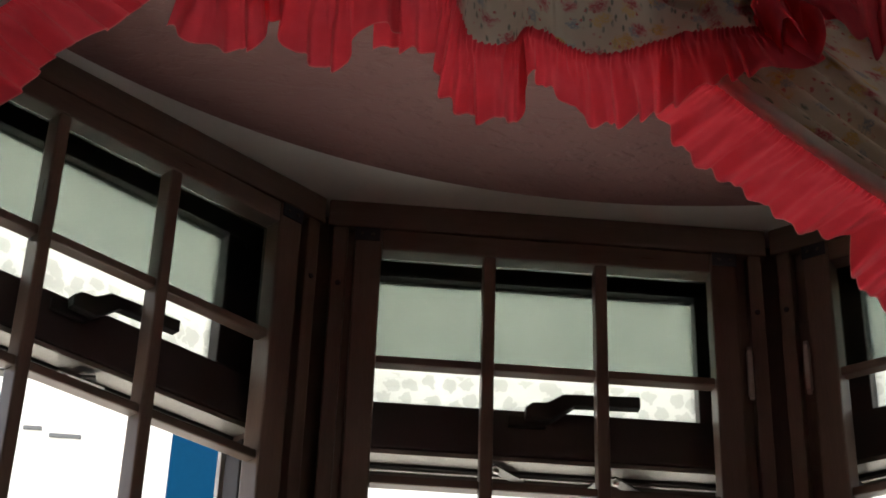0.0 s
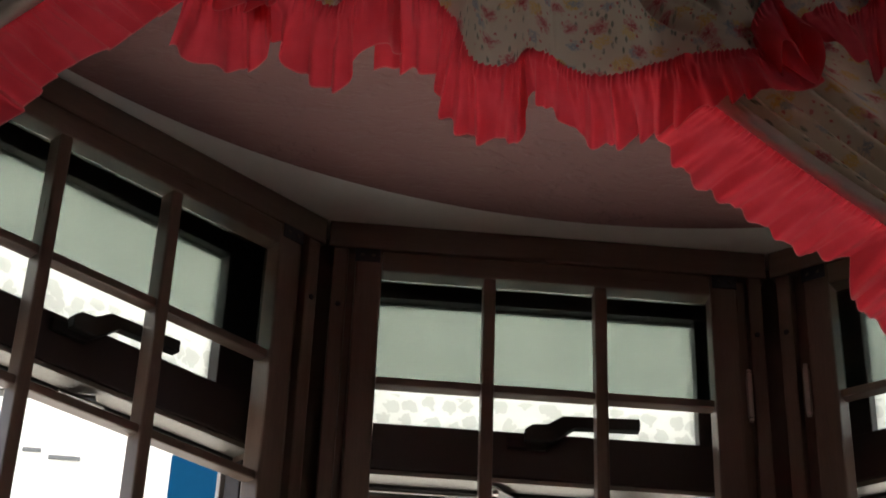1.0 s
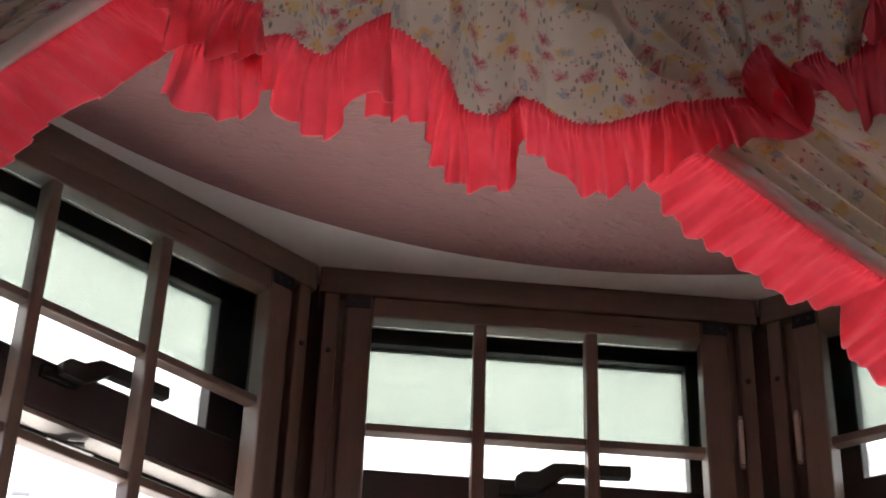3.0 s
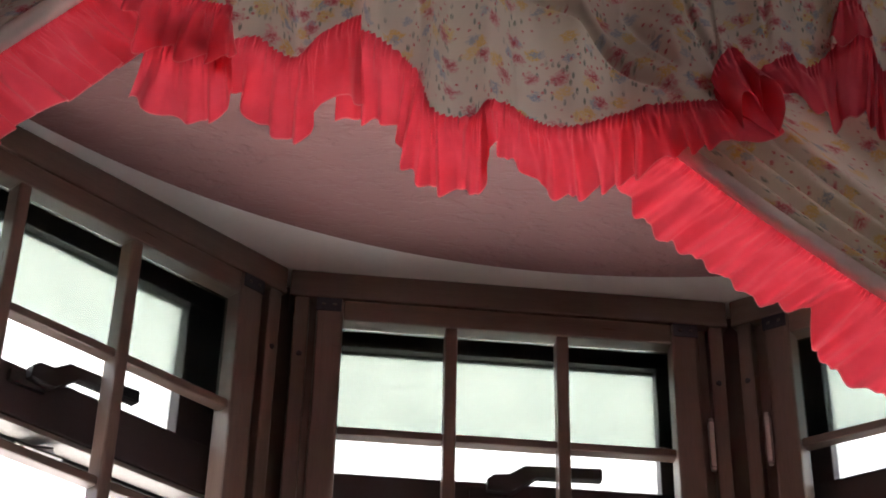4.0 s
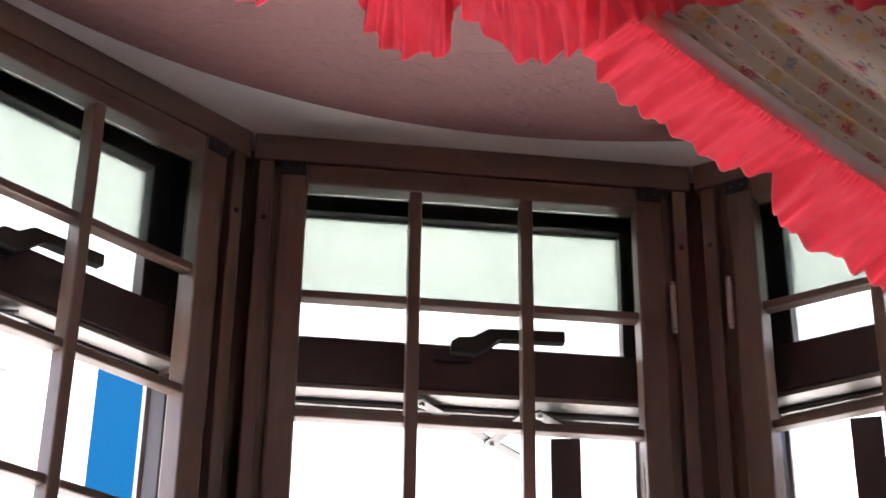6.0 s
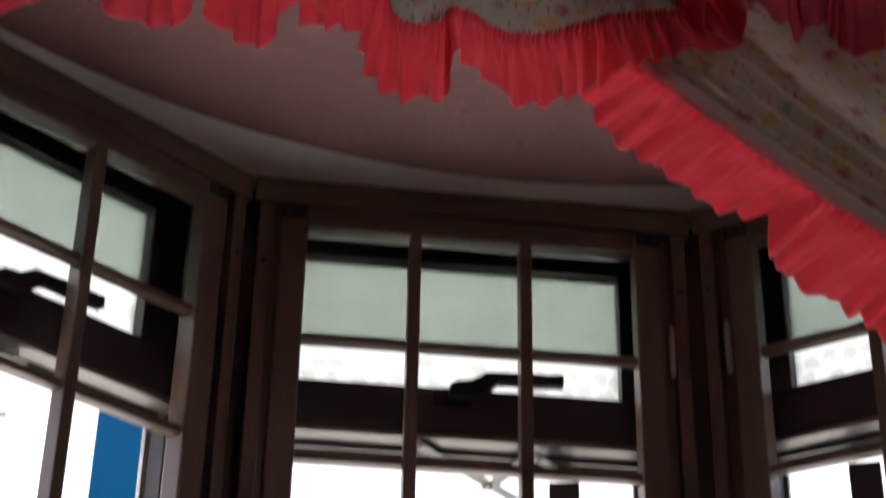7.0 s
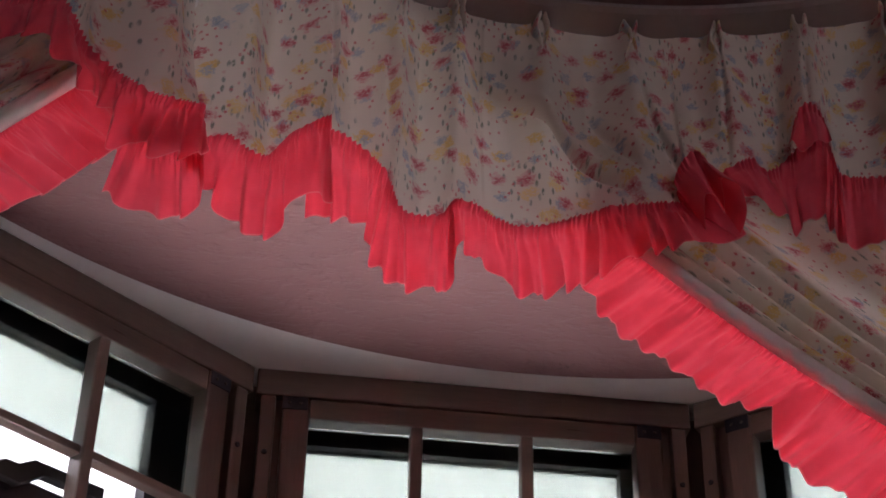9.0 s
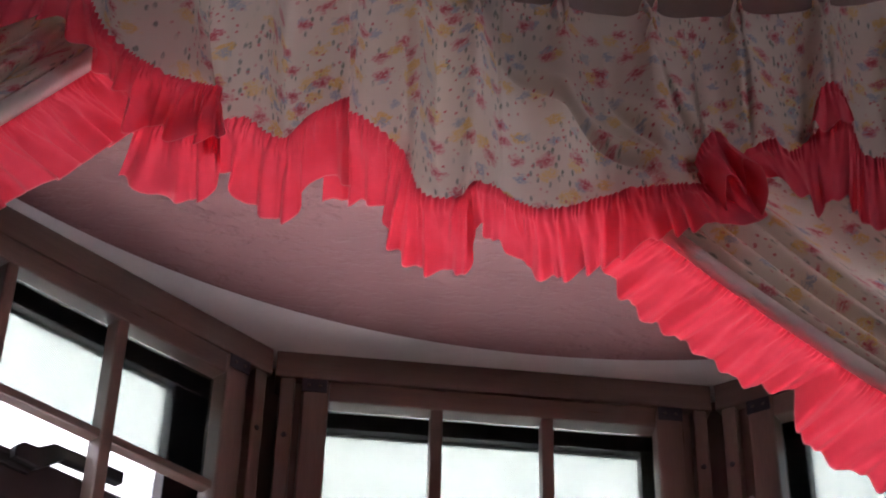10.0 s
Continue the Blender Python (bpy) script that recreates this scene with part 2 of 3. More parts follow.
def part(name, bm, material, parent=None, label="", smooth=False):
    me = bpy.data.meshes.new(name)
    bm.normal_update()
    bm.to_mesh(me)
    bm.free()
    me.materials.append(material)
    if smooth:
        me.polygons.foreach_set("use_smooth", [True] * len(me.polygons))
    ob = new(name, me)
    ob.parent = parent
    if label:
        tagged(ob, label)
    return ob


def thing(name, m, label, category, group="", kind=""):
    ob = new(name)
    ob.empty_display_size = 0.1
    ob.matrix_world = m
    return tagged(ob, label, category, group, kind)


def prism(points, z0, z1):
    """A slab with the given outline."""
    bm = bmesh.new()
    low = [bm.verts.new((x, y, z0)) for x, y in points]
    high = [bm.verts.new((x, y, z1)) for x, y in points]
    bm.faces.new(low[::-1])
    bm.faces.new(high)
    n = len(points)
    for i in range(n):
        bm.faces.new((low[i], low[(i + 1) % n], high[(i + 1) % n], high[i]))
    bmesh.ops.recalc_face_normals(bm, faces=bm.faces)
    return bm


def sheet(rows):
    """A mesh from a grid of (point, uv)."""
    bm = bmesh.new()
    uv = bm.loops.layers.uv.new("UVMap")
    grid = [[(bm.verts.new(p), q) for p, q in row] for row in rows]
    for a, b in zip(grid, grid[1:]):
        for i in range(len(a) - 1):
            quad = (a[i], a[i + 1], b[i + 1], b[i])
            f = bm.faces.new([v for v, _ in quad])
            for loop, (_, q) in zip(f.loops, quad):
                loop[uv].uv = q
    return bm


# ---- the room ----
CEIL = EYE_Z + 1.245
CORNER_L, CORNER_R = Vector((-0.0125, 2.029)), Vector((0.6115, 2.029))
ANGLE = radians(40.0)
SIDE = 0.69
END_L = CORNER_L + SIDE * Vector((-math.cos(ANGLE), -math.sin(ANGLE)))
END_R = CORNER_R + SIDE * Vector((math.cos(ANGLE), -math.sin(ANGLE)))
XW, XE, YS = -1.9, 2.5, -2.6
SILL = 0.85

tagged(part("floor", prism([(XW, YS), (XE, YS), (XE, END_R.y), END_R, CORNER_R, CORNER_L, END_L, (XW, END_L.y)], -0.12, 0.0), FLOOR),
       "brown timber floor boards", "floor", kind="structure")
out = 0.16
tagged(part("ceiling", prism([(XW - 0.2, YS - 0.2), (XE + 0.2, YS - 0.2), (XE + 0.2, END_R.y + out), (END_R.x + 0.1, END_R.y + out),
                              (CORNER_R.x + 0.06, CORNER_R.y + out), (CORNER_L.x - 0.06, CORNER_L.y + out), (END_L.x - 0.1, END_L.y + out), (XW - 0.2, END_L.y + out)],
                             CEIL, CEIL + 0.2), WHITE),
       "smooth white plaster ceiling margin above the bay windows", "ceiling", kind="structure")
AXIS = 0.36


def rim(x):
    d = x - AXIS
    return 1.9816 - 0.471 * d * d - 0.112 * d ** 4


edge = [(AXIS + i * 0.02, rim(AXIS + i * 0.02)) for i in range(45, -46, -1)]
bm = prism([(XW, YS), (XE, YS), (XE, 1.2), (edge[0][0] + 0.06, 1.2)] + edge + [(edge[-1][0] - 0.06, 1.2), (XW, 1.2)], CEIL - 0.0035, CEIL - 0.0005)
tagged(part("ceiling_panel", bm, PINK), "dusky pink textured ceiling with a curved edge", "ceiling", kind="structure")

# side walls out of view, added to stop sun leaks and temper the bounce
tagged(part("wall_east", solid(XE, XE + 0.2, YS - 0.2, END_R.y + 0.2, 0, CEIL - 0.007), WALL), "unseen buff side wall closing off the room's light", "wall", kind="structure")
tagged(part("wall_west", solid(XW - 0.2, XW, YS - 0.2, END_L.y + 0.2, 0, CEIL - 0.007), WALL), "unseen buff side wall closing off the room's light", "wall", kind="structure")
tagged(part("wall_bay_west", solid(XW, END_L.x - 0.002, END_L.y, END_L.y + 0.16, 0, CEIL - 0.007), WALL), "buff wall beside the bay", "wall", kind="structure")
tagged(part("wall_bay_east", solid(END_R.x + 0.002, XE, END_R.y, END_R.y + 0.16, 0, CEIL - 0.007), WALL), "buff wall beside the bay", "wall", kind="structure")
# unseen back wall; its opening is made up for the fill lamp
bm = bmesh.new()
for x0, x1, z0, z1 in ((XW, 1.0, 0, CEIL - 0.007), (1.7, XE, 0, CEIL - 0.007), (1.0, 1.7, 0, 1.5), (1.0, 1.7, 2.2, CEIL - 0.007)):
    box(bm, x0, x1, YS - 0.2, YS, z0, z1)
tagged(part("wall_south", bm, WALL), "unseen buff back wall with an opening for the fill lamp", "wall", kind="structure")


# ---- the bay windows ----
TOP = 1.245 + EYE_Z          # underside of the ceiling
Z_OPEN = 1.166 + EYE_Z       # head of the screen's opening
BARS_Z = [EYE_Z + z for z in (1.000, 0.829, 0.660, 0.492, 0.324, 0.156, -0.012, -0.18)]
Z_LOW = SILL + 0.06


def handle_mesh(x, y, z, s=1.0):
    """Cranked lever on a round boss."""
    bm = bmesh.new()
    outline = [(0.0, -0.012), (0.0, 0.004), (0.010, 0.012), (0.030, 0.013), (0.052, 0.027), (0.158, 0.030), (0.158, 0.013), (0.068, 0.011), (0.046, -0.006), (0.034, -0.014)]
    a = [bm.verts.new((x + s * px, y - 0.018, z + pz)) for px, pz in outline]
    b = [bm.verts.new((x + s * px, y - 0.002, z + pz)) for px, pz in outline]
    bm.faces.new(a)
    bm.faces.new(b[::-1])
    for i in range(len(a)):
        j = (i + 1) % len(a)
        bm.faces.new((a[i], b[i], b[j], a[j]))
    bmesh.ops.recalc_face_normals(bm, faces=bm.faces)
    bmesh.ops.bevel(bm, geom=list(bm.edges), offset=0.0015, segments=1, affect="EDGES")
    box(bm, x - 0.022, x + 0.03, y - 0.006, y + 0.004, z - 0.02, z - 0.004, 0.002)
    return bm


def bay_window(name, m, length, margin_l, margin_r, inset_l, inset_r, grip, swing, clear=0.016):
    """One facet: fixed frame, fanlight with etched glass, transom, an open lower casement behind."""
    w = thing(name, m, "dark brown window with etched fanlight and open lower casement", "window", kind="structure")
    y0, y1 = 0.0, 0.12
    part("head", solid(0.002, length - 0.002, y0, y1, TOP - 0.042, TOP - 0.001, 0.003), WOOD_ACROSS, w)
    for a, b in ((0.010, 0.031), (length - 0.031, length - 0.010)):
        jamb = part("jamb", solid(a, b, y0 + 0.001, y1, SILL, TOP - 0.043, 0.003), WOOD, w)
        for z in (EYE_Z + 1.112, EYE_Z + 0.55):
            bm = bmesh.new()
            bmesh.ops.create_cone(bm, cap_ends=True, segments=14, radius1=0.0042, radius2=0.0034, depth=0.0016, matrix=Matrix.Translation(((a + b) / 2, y0 + 0.0004, z)) @ Matrix.Rotation(radians(90), 4, "X"))
            part("plug", bm, BRACKET, jamb, "dark screw plug")
    for a, b in ((0.0312, margin_l - 0.034), (length - margin_r + 0.034, length - 0.0312)):
        part("rebate", solid(a, b, y0 + 0.016, y1, EYE_Z + 0.80, TOP - 0.043, 0), WOOD, w)
        part("rebate", solid(a, b - 0.003, y0 + 0.016, y1, SILL, EYE_Z + 0.80, 0), WOOD, w)
    part("sill", solid(0.002, length - 0.002, y0 - 0.02, y1 + 0.03, SILL - 0.05, SILL, 0.004), WOOD_ACROSS, w)
    # outer frame and fanlight
    xa, xb = 0.046, length - 0.046
    ga, gb = margin_l + inset_l, length - margin_r - inset_r
    yo, yi = 0.098, 0.066
    zt, zb = EYE_Z + 1.163, EYE_Z + 0.966
    tb = EYE_Z + 0.897
    part("fanlight_rail", solid(xa, xb, yi, yo, zt, TOP - 0.043, 0.002), DARK_METAL, w)
    part("fanlight_stile", solid(xa, ga, yi, yo, zb, zt, 0.002), DARK_METAL, w)
    part("fanlight_stile", solid(gb, xb, yi, yo, zb, zt, 0.002), DARK_METAL, w)
    part("transom", solid(xa, xb, yi - 0.006, yo, tb + 0.002, zb, 0.003), DARK_METAL, w)
    g = part("etched_pane", solid(ga + 0.001, gb - 0.001, 0.084, 0.088, zb + 0.001, zt - 0.001), ETCHED, w, "etched leaf-pattern glass pane")
    g.visible_shadow = False
    part("gasket", solid(ga, gb, 0.080, 0.083, zt - 0.004, zt, 0), RUBBER, w)
    # alloy weather strip with two grooves under the transom
    bm = bmesh.new()
    box(bm, xa, xb, yi - 0.004, yi + 0.030, tb - 0.006, tb + 0.001, 0.001)
    box(bm, xa, xb, yi + 0.034, yi + 0.040, tb - 0.014, tb + 0.001, 0.001)
    box(bm, xa, xb, yi + 0.046, yo + 0.018, tb - 0.018, tb + 0.001, 0.001)
    part("weather_strip", bm, ALLOY, w, "pale alloy strip under the transom")
    part("strip_gasket", solid(xa, xb, yi + 0.0302, yi + 0.0338, tb - 0.010, tb, 0), RUBBER, w)
    part("strip_gasket", solid(xa, xb, yi + 0.0402, yi + 0.0458, tb - 0.012, tb, 0), RUBBER, w)
    for a, b in ((xa, margin_l - 0.020), (length - margin_r + clear, xb)):
        part("outer_jamb", solid(a, b, yi, yo, SILL, tb - 0.019, 0.002), DARK_METAL, w)
        c = b if a == xa else a
        part("jamb_strip", solid(c - 0.004, c + 0.004, yo + 0.004, yo + 0.012, SILL, tb - 0.02, 0.001), HINGE, w)
    hx = margin_l + grip * (length - margin_l - margin_r)
    part("handle", handle_mesh(hx, yi - 0.006, zb - 0.006), HANDLE, w, "black cranked lever handle")
    # open lower casement, swung outwards on its stays
    if swing is not None:
        hung, turn, wide = swing
        c = new("casement")
        c.parent = w
        c.matrix_local = pose(hung, yo + 0.03, 0, 0, 0, turn)
        ct, cb = tb - 0.03, SILL + 0.03
        for nm, x0, x1, z0, z1 in (("stile", 0, 0.042, cb, ct), ("stile", wide - 0.042, wide, cb, ct)):
            part(nm, solid(x0, x1, -0.021, 0.021, z0, z1, 0.002), DARK_METAL, c)
        for nm, z0, z1 in (("rail", ct - 0.042, ct), ("rail", cb, cb + 0.05)):
            part(nm, solid(0.042, wide - 0.042, -0.021, 0.021, z0, z1, 0.002), DARK_METAL, c)
        gl = part("pane", solid(0.042, wide - 0.042, -0.002, 0.002, cb + 0.05, ct - 0.042), CLEAR, c, "clear glass pane")
        gl.visible_shadow = False
    return w


def inner_screen(m, length, margin_l, margin_r, bars, hinges):
    """Hinged wooden inner casement with thin glazing bars; frosted panes in the top row."""
    s = thing("inner_casement", m, "dark wooden inner casement with thin glazing bars", "window", "inner casements of the bay")
    y0, y1 = -0.006, 0.030
    x0, x1 = margin_l - 0.037, length - margin_r + 0.037
    zt, zo = TOP - 0.0475, Z_OPEN
    part("stile", solid(x0, margin_l, y0, y1, Z_LOW, zt, 0.0035), WOOD, s)
    part("stile", solid(length - margin_r, x1, y0, y1, Z_LOW, zt, 0.0035), WOOD, s)
    part("rail", solid(margin_l, length - margin_r, y0 + 0.001, y1, zo, zt, 0.003), WOOD_ACROSS, s)
    part("rail", solid(margin_l, length - margin_r, y0 + 0.001, y1, Z_LOW, Z_LOW + 0.05, 0.003), WOOD_ACROSS, s)
    for b in bars:
        part("upright_bar", solid(b - 0.0085, b + 0.0085, y0 + 0.002, y1 - 0.006, Z_LOW + 0.05, zo, 0.003), WOOD, s)
    stops = [margin_l] + list(bars) + [length - margin_r]
    for z in BARS_Z:
        for a, b in zip(stops, stops[1:]):
            lo = a if a == margin_l else a + 0.0085
            hi = b if b == length - margin_r else b - 0.0085
            part("cross_bar", solid(lo, hi, y0 + 0.006, y1 - 0.010, z - 0.006, z + 0.006, 0.0025), WOOD_ACROSS, s)
    for a, b in zip(stops, stops[1:]):
        lo = a if a == margin_l else a + 0.0085
        hi = b if b == length - margin_r else b - 0.0085
        g = part("frosted_pane", solid(lo, hi, y1 - 0.009, y1 - 0.007, BARS_Z[0] + 0.004, zo - 0.001), FILM, s, "greenish frosted pane")
        g.visible_shadow = False
    for xa, xb in ((x0 - 0.001, x0 + 0.034), (x1 - 0.034, x1 + 0.001)):
        br = part("corner_bracket", solid(xa, xb, y0 - 0.0015, y0 + 0.004, zt - 0.020, zt + 0.0005, 0.001), BRACKET, s, "blue-black metal corner bracket")
        for k in (0.28, 0.72):
            bm = bmesh.new()
            bmesh.ops.create_cone(bm, cap_ends=True, segments=12, radius1=0.0026, radius2=0.0020, depth=0.0016, matrix=Matrix.Translation((xa + k * (xb - xa), y0 - 0.0022, zt - 0.010)) @ Matrix.Rotation(radians(90), 4, "X"))
            part("screw", bm, STEEL, br)
    for hx in hinges:
        for z in (EYE_Z + 1.012, EYE_Z + 0.10):
            hinge = part("hinge", solid(hx - 0.004, hx + 0.004, y0 - 0.006, y0 + 0.004, z - 0.034, z + 0.034, 0.003), HINGE, s, "steel barrel hinge")
            for k in (-0.0365, 0.0365):
                part("pin_cap", solid(hx - 0.003, hx + 0.003, y0 - 0.005, y0 + 0.001, z + k - 0.0024, z + k + 0.0024, 0.001), HINGE, hinge)
    return s


def facet(a, b):
    d = (b - a).normalized()
    return Matrix(((d.x, -d.y, 0, a.x), (d.y, d.x, 0, a.y), (0, 0, 1, 0), (0, 0, 0, 1)))


LEN_C = (CORNER_R - CORNER_L).length
M_C, M_L, M_R = facet(CORNER_L, CORNER_R), facet(END_L, CORNER_L), facet(CORNER_R, END_R)
# uprights of the centre at 0.216 and 0.371 across the bay
BARS_C = [0.216 + 0.0125, 0.371 + 0.0125]
BARS_S = [0.090 + 0.172, 0.090 + 0.343]
BARS_RS = [0.090 + 0.158, 0.090 + 0.330]
bay_window("window_1", M_L, SIDE, 0.090, 0.086, 0.02, 0.029, 0.485, None, 0.026)
bay_window("window_2", M_C, LEN_C, 0.078, 0.086, -0.006, 0.008, 0.451, (0.458, 78.3, 0.40))
bay_window("window_3", M_R, SIDE, 0.090, 0.090, 0.015, 0.02, 0.45, (0.173, 107.8, 0.44))
inner_screen(M_L, SIDE, 0.090, 0.086, BARS_S, [0.047])
inner_screen(M_C, LEN_C, 0.078, 0.086, BARS_C, [LEN_C - 0.039])
inner_screen(M_R, SIDE, 0.090, 0.090, BARS_RS, [0.048])



def stay(m, bars, label):
    """Steel friction stay: flat riveted bars under the transom."""
    st = thing("window_stay", m, label, "window stay", "friction stays of the casements")
    for k, (ax, ay, bx, by) in enumerate(bars):
        d = Vector((bx - ax, by - ay))
        bm = solid(-0.008, d.length + 0.008, -0.009, 0.009, -0.0015, 0.0015, 0.001)
        ob = part("bar", bm, STEEL, st)
        bm = bmesh.new()
        bmesh.ops.create_cone(bm, cap_ends=True, segments=16, radius1=0.0035, radius2=0.0050, depth=0.006, matrix=Matrix.Translation((0.004, 0, -0.003)))
        part("rivet", bm, HINGE, ob)
        ob.matrix_local = pose(ax, ay, -0.004 * k, 0, 0, math.degrees(math.atan2(d.y, d.x)))
    return st


STAY_Z = EYE_Z + 0.884
stay(Matrix.Translation((0, 0, STAY_Z)), [(0.235, 2.101, 0.406, 2.288), (0.351, 2.228, 0.383, 2.116), (0.397, 2.099, 0.441, 2.143)], "grey steel friction stay of an open casement")
stay(M_L @ Matrix.Translation((0, 0, STAY_Z)), [(0.40, 0.080, 0.25, 0.20), (0.30, 0.150, 0.24, 0.085), (0.36, 0.080, 0.41, 0.078)], "grey steel friction stay of an open casement")

# corner posts between the facets, and at their ends
for at, face in ((CORNER_L, ANGLE / 2), (CORNER_R, -ANGLE / 2), (END_L, ANGLE), (END_R, -ANGLE)):
    m = Matrix.Translation((at.x, at.y, 0)) @ Matrix.Rotation(face, 4, "Z")
    post = thing("corner_post", m, "dark stained wooden corner post of the bay", "post", "corner posts of the bay", "structure")
    spread = 0.060 if abs(face) < ANGLE * 0.9 else 0.02
    part("core", prism([(-0.027, 0.048), (0.027, 0.048), (spread, 0.118), (spread, 0.15), (-spread, 0.15), (-spread, 0.118)], SILL - 0.05, TOP - 0.001), WOOD, post)
for a, b, name in ((END_L, CORNER_L, "wall_under_1"), (CORNER_L, CORNER_R, "wall_under_2"), (CORNER_R, END_R, "wall_under_3")):
    ob = part(name, solid(0, (b - a).length, 0, 0.16, 0, SILL - 0.052), WALL)
    ob.matrix_world = facet(a, b)
    tagged(ob, "buff wall under the bay window", "wall", kind="structure")

# ---- the curtains ----
RAIL_C, RAIL_R = Vector((0.29, 0.55)), 0.72


def on_rail(s, inward, z):
    """A point at arc length s along the curved rail, inward metres towards the room, at height z."""
    a, r = s / RAIL_R, RAIL_R - inward
    return Vector((RAIL_C.x + r * math.sin(a), RAIL_C.y + r * math.cos(a), z))


def spline(knots, n):
    """Catmull-Rom through rows of numbers, n points, even in the knots' chord length."""
    k = np.array(knots, float)
    step = np.hypot(np.diff(k[:, 0]), np.diff(k[:, 1]))
    if k.shape[1] == 6:
        step = 0.5 * step + 0.5 * np.hypot(np.diff(k[:, 3]), np.diff(k[:, 4]))
    t = np.r_[0, np.cumsum(step + 1e-6)]
    x = np.linspace(0, t[-1], n)
    tan = np.zeros_like(k)
    tan[1:-1] = (k[2:] - k[:-2]) / (t[2:] - t[:-2])[:, None]
    i = np.clip(np.searchsorted(t, x, "right") - 1, 0, len(t) - 2)
    h = (t[i + 1] - t[i])[:, None]
    f = ((x - t[i])[:, None]) / h
    return ((2 * f ** 3 - 3 * f ** 2 + 1) * k[i] + (f ** 3 - 2 * f ** 2 + f) * h * tan[i] + (-2 * f ** 3 + 3 * f ** 2) * k[i + 1] + (f ** 3 - f ** 2) * h * tan[i + 1])


# Gathered edge of the valance, lobe by lobe, as it hangs: the seam (along the rail, drop below the
# ceiling, stand-off towards the room) and, over against it, the free edge in the same measure.
LOBE_A = [(-0.98, 0.27, 0.0, -0.98, 0.35, 0.0), (-0.80, 0.30, 0.01, -0.80, 0.38, 0.01), (-0.66, 0.30, 0.0, -0.67, 0.365, 0.0), (-0.60, 0.285, 0.0, -0.605, 0.335, 0.005),
          (-0.560, 0.258, 0.010, -0.566, 0.300, 0.012), (-0.545, 0.264, 0.015, -0.552, 0.330, 0.030), (-0.520, 0.289, 0.015, -0.520, 0.350, 0.035),
          (-0.490, 0.300, 0.018, -0.499, 0.346, 0.030), (-0.478, 0.302, 0.020, -0.482, 0.375, 0.030), (-0.452, 0.305, 0.024, -0.458, 0.362, 0.030),
          (-0.435, 0.303, 0.028, -0.450, 0.376, 0.045), (-0.419, 0.300, 0.030, -0.425, 0.366, 0.045), (-0.404, 0.295, 0.030, -0.402, 0.350, 0.040),
          (-0.398, 0.296, 0.022, -0.392, 0.335, 0.030)]
LOBE_UNDER = [(-0.462, 0.335, 0.005, -0.480, 0.416, 0.010), (-0.445, 0.340, 0.005, -0.455, 0.421, 0.015), (-0.430, 0.338, 0.005, -0.429, 0.416, 0.015),
              (-0.410, 0.328, 0.006, -0.405, 0.404, 0.015), (-0.397, 0.310, 0.010, -0.387, 0.385, 0.014), (-0.394, 0.305, 0.016, -0.384, 0.360, 0.020)]
LOBE_B = [(-0.405, 0.308, 0.0, -0.400, 0.345, 0.0), (-0.397, 0.312, 0.0, -0.380, 0.358, 0.004), (-0.366, 0.295, 0.008, -0.368, 0.366, 0.012),
          (-0.355, 0.300, 0.012, -0.363, 0.390, 0.020), (-0.345, 0.306, 0.014, -0.350, 0.394, 0.024), (-0.327, 0.306, 0.016, -0.330, 0.395, 0.020),
          (-0.315, 0.288, 0.018, -0.308, 0.380, 0.018), (-0.304, 0.271, 0.020, -0.300, 0.345, 0.020), (-0.284, 0.253, 0.026, -0.284, 0.338, 0.030),
          (-0.272, 0.245, 0.030, -0.264, 0.334, 0.030), (-0.266, 0.246, 0.022, -0.258, 0.330, 0.022)]
LOBE_C = [(-0.278, 0.242, 0.004, -0.272, 0.335, 0.0), (-0.262, 0.237, 0.002, -0.255, 0.337, 0.002), (-0.247, 0.235, 0.002, -0.240, 0.331, 0.004),
          (-0.223, 0.250, 0.006, -0.223, 0.338, 0.010), (-0.205, 0.266, 0.008, -0.218, 0.362, 0.014), (-0.196, 0.285, 0.010, -0.206, 0.386, 0.016),
          (-0.188, 0.306, 0.010, -0.185, 0.398, 0.016), (-0.176, 0.315, 0.012, -0.172, 0.397, 0.016), (-0.146, 0.308, 0.012, -0.148, 0.393, 0.016),
          (-0.137, 0.293, 0.012, -0.134, 0.382, 0.014), (-0.130, 0.284, 0.010, -0.128, 0.335, 0.008), (-0.122, 0.281, 0.008, -0.121, 0.328, 0.006),
          (-0.107, 0.283, 0.006, -0.110, 0.338, 0.006)]
LOBE_C2 = [(-0.093, 0.294, 0.008, -0.093, 0.355, 0.010), (-0.080, 0.300, 0.010, -0.074, 0.375, 0.014), (-0.068, 0.304, 0.012, -0.060, 0.375, 0.014),
           (-0.040, 0.298, 0.012, -0.036, 0.373, 0.014), (-0.006, 0.282, 0.012, -0.009, 0.360, 0.016), (0.010, 0.276, 0.012, 0.010, 0.352, 0.018),
           (0.022, 0.270, 0.014, 0.034, 0.330, 0.018), (0.053, 0.266, 0.016, 0.060, 0.320, 0.020), (0.075, 0.267, 0.022, 0.090, 0.314, 0.026),
           (0.089, 0.270, 0.026, 0.118, 0.315, 0.030), (0.099, 0.272, 0.028, 0.145, 0.312, 0.030)]
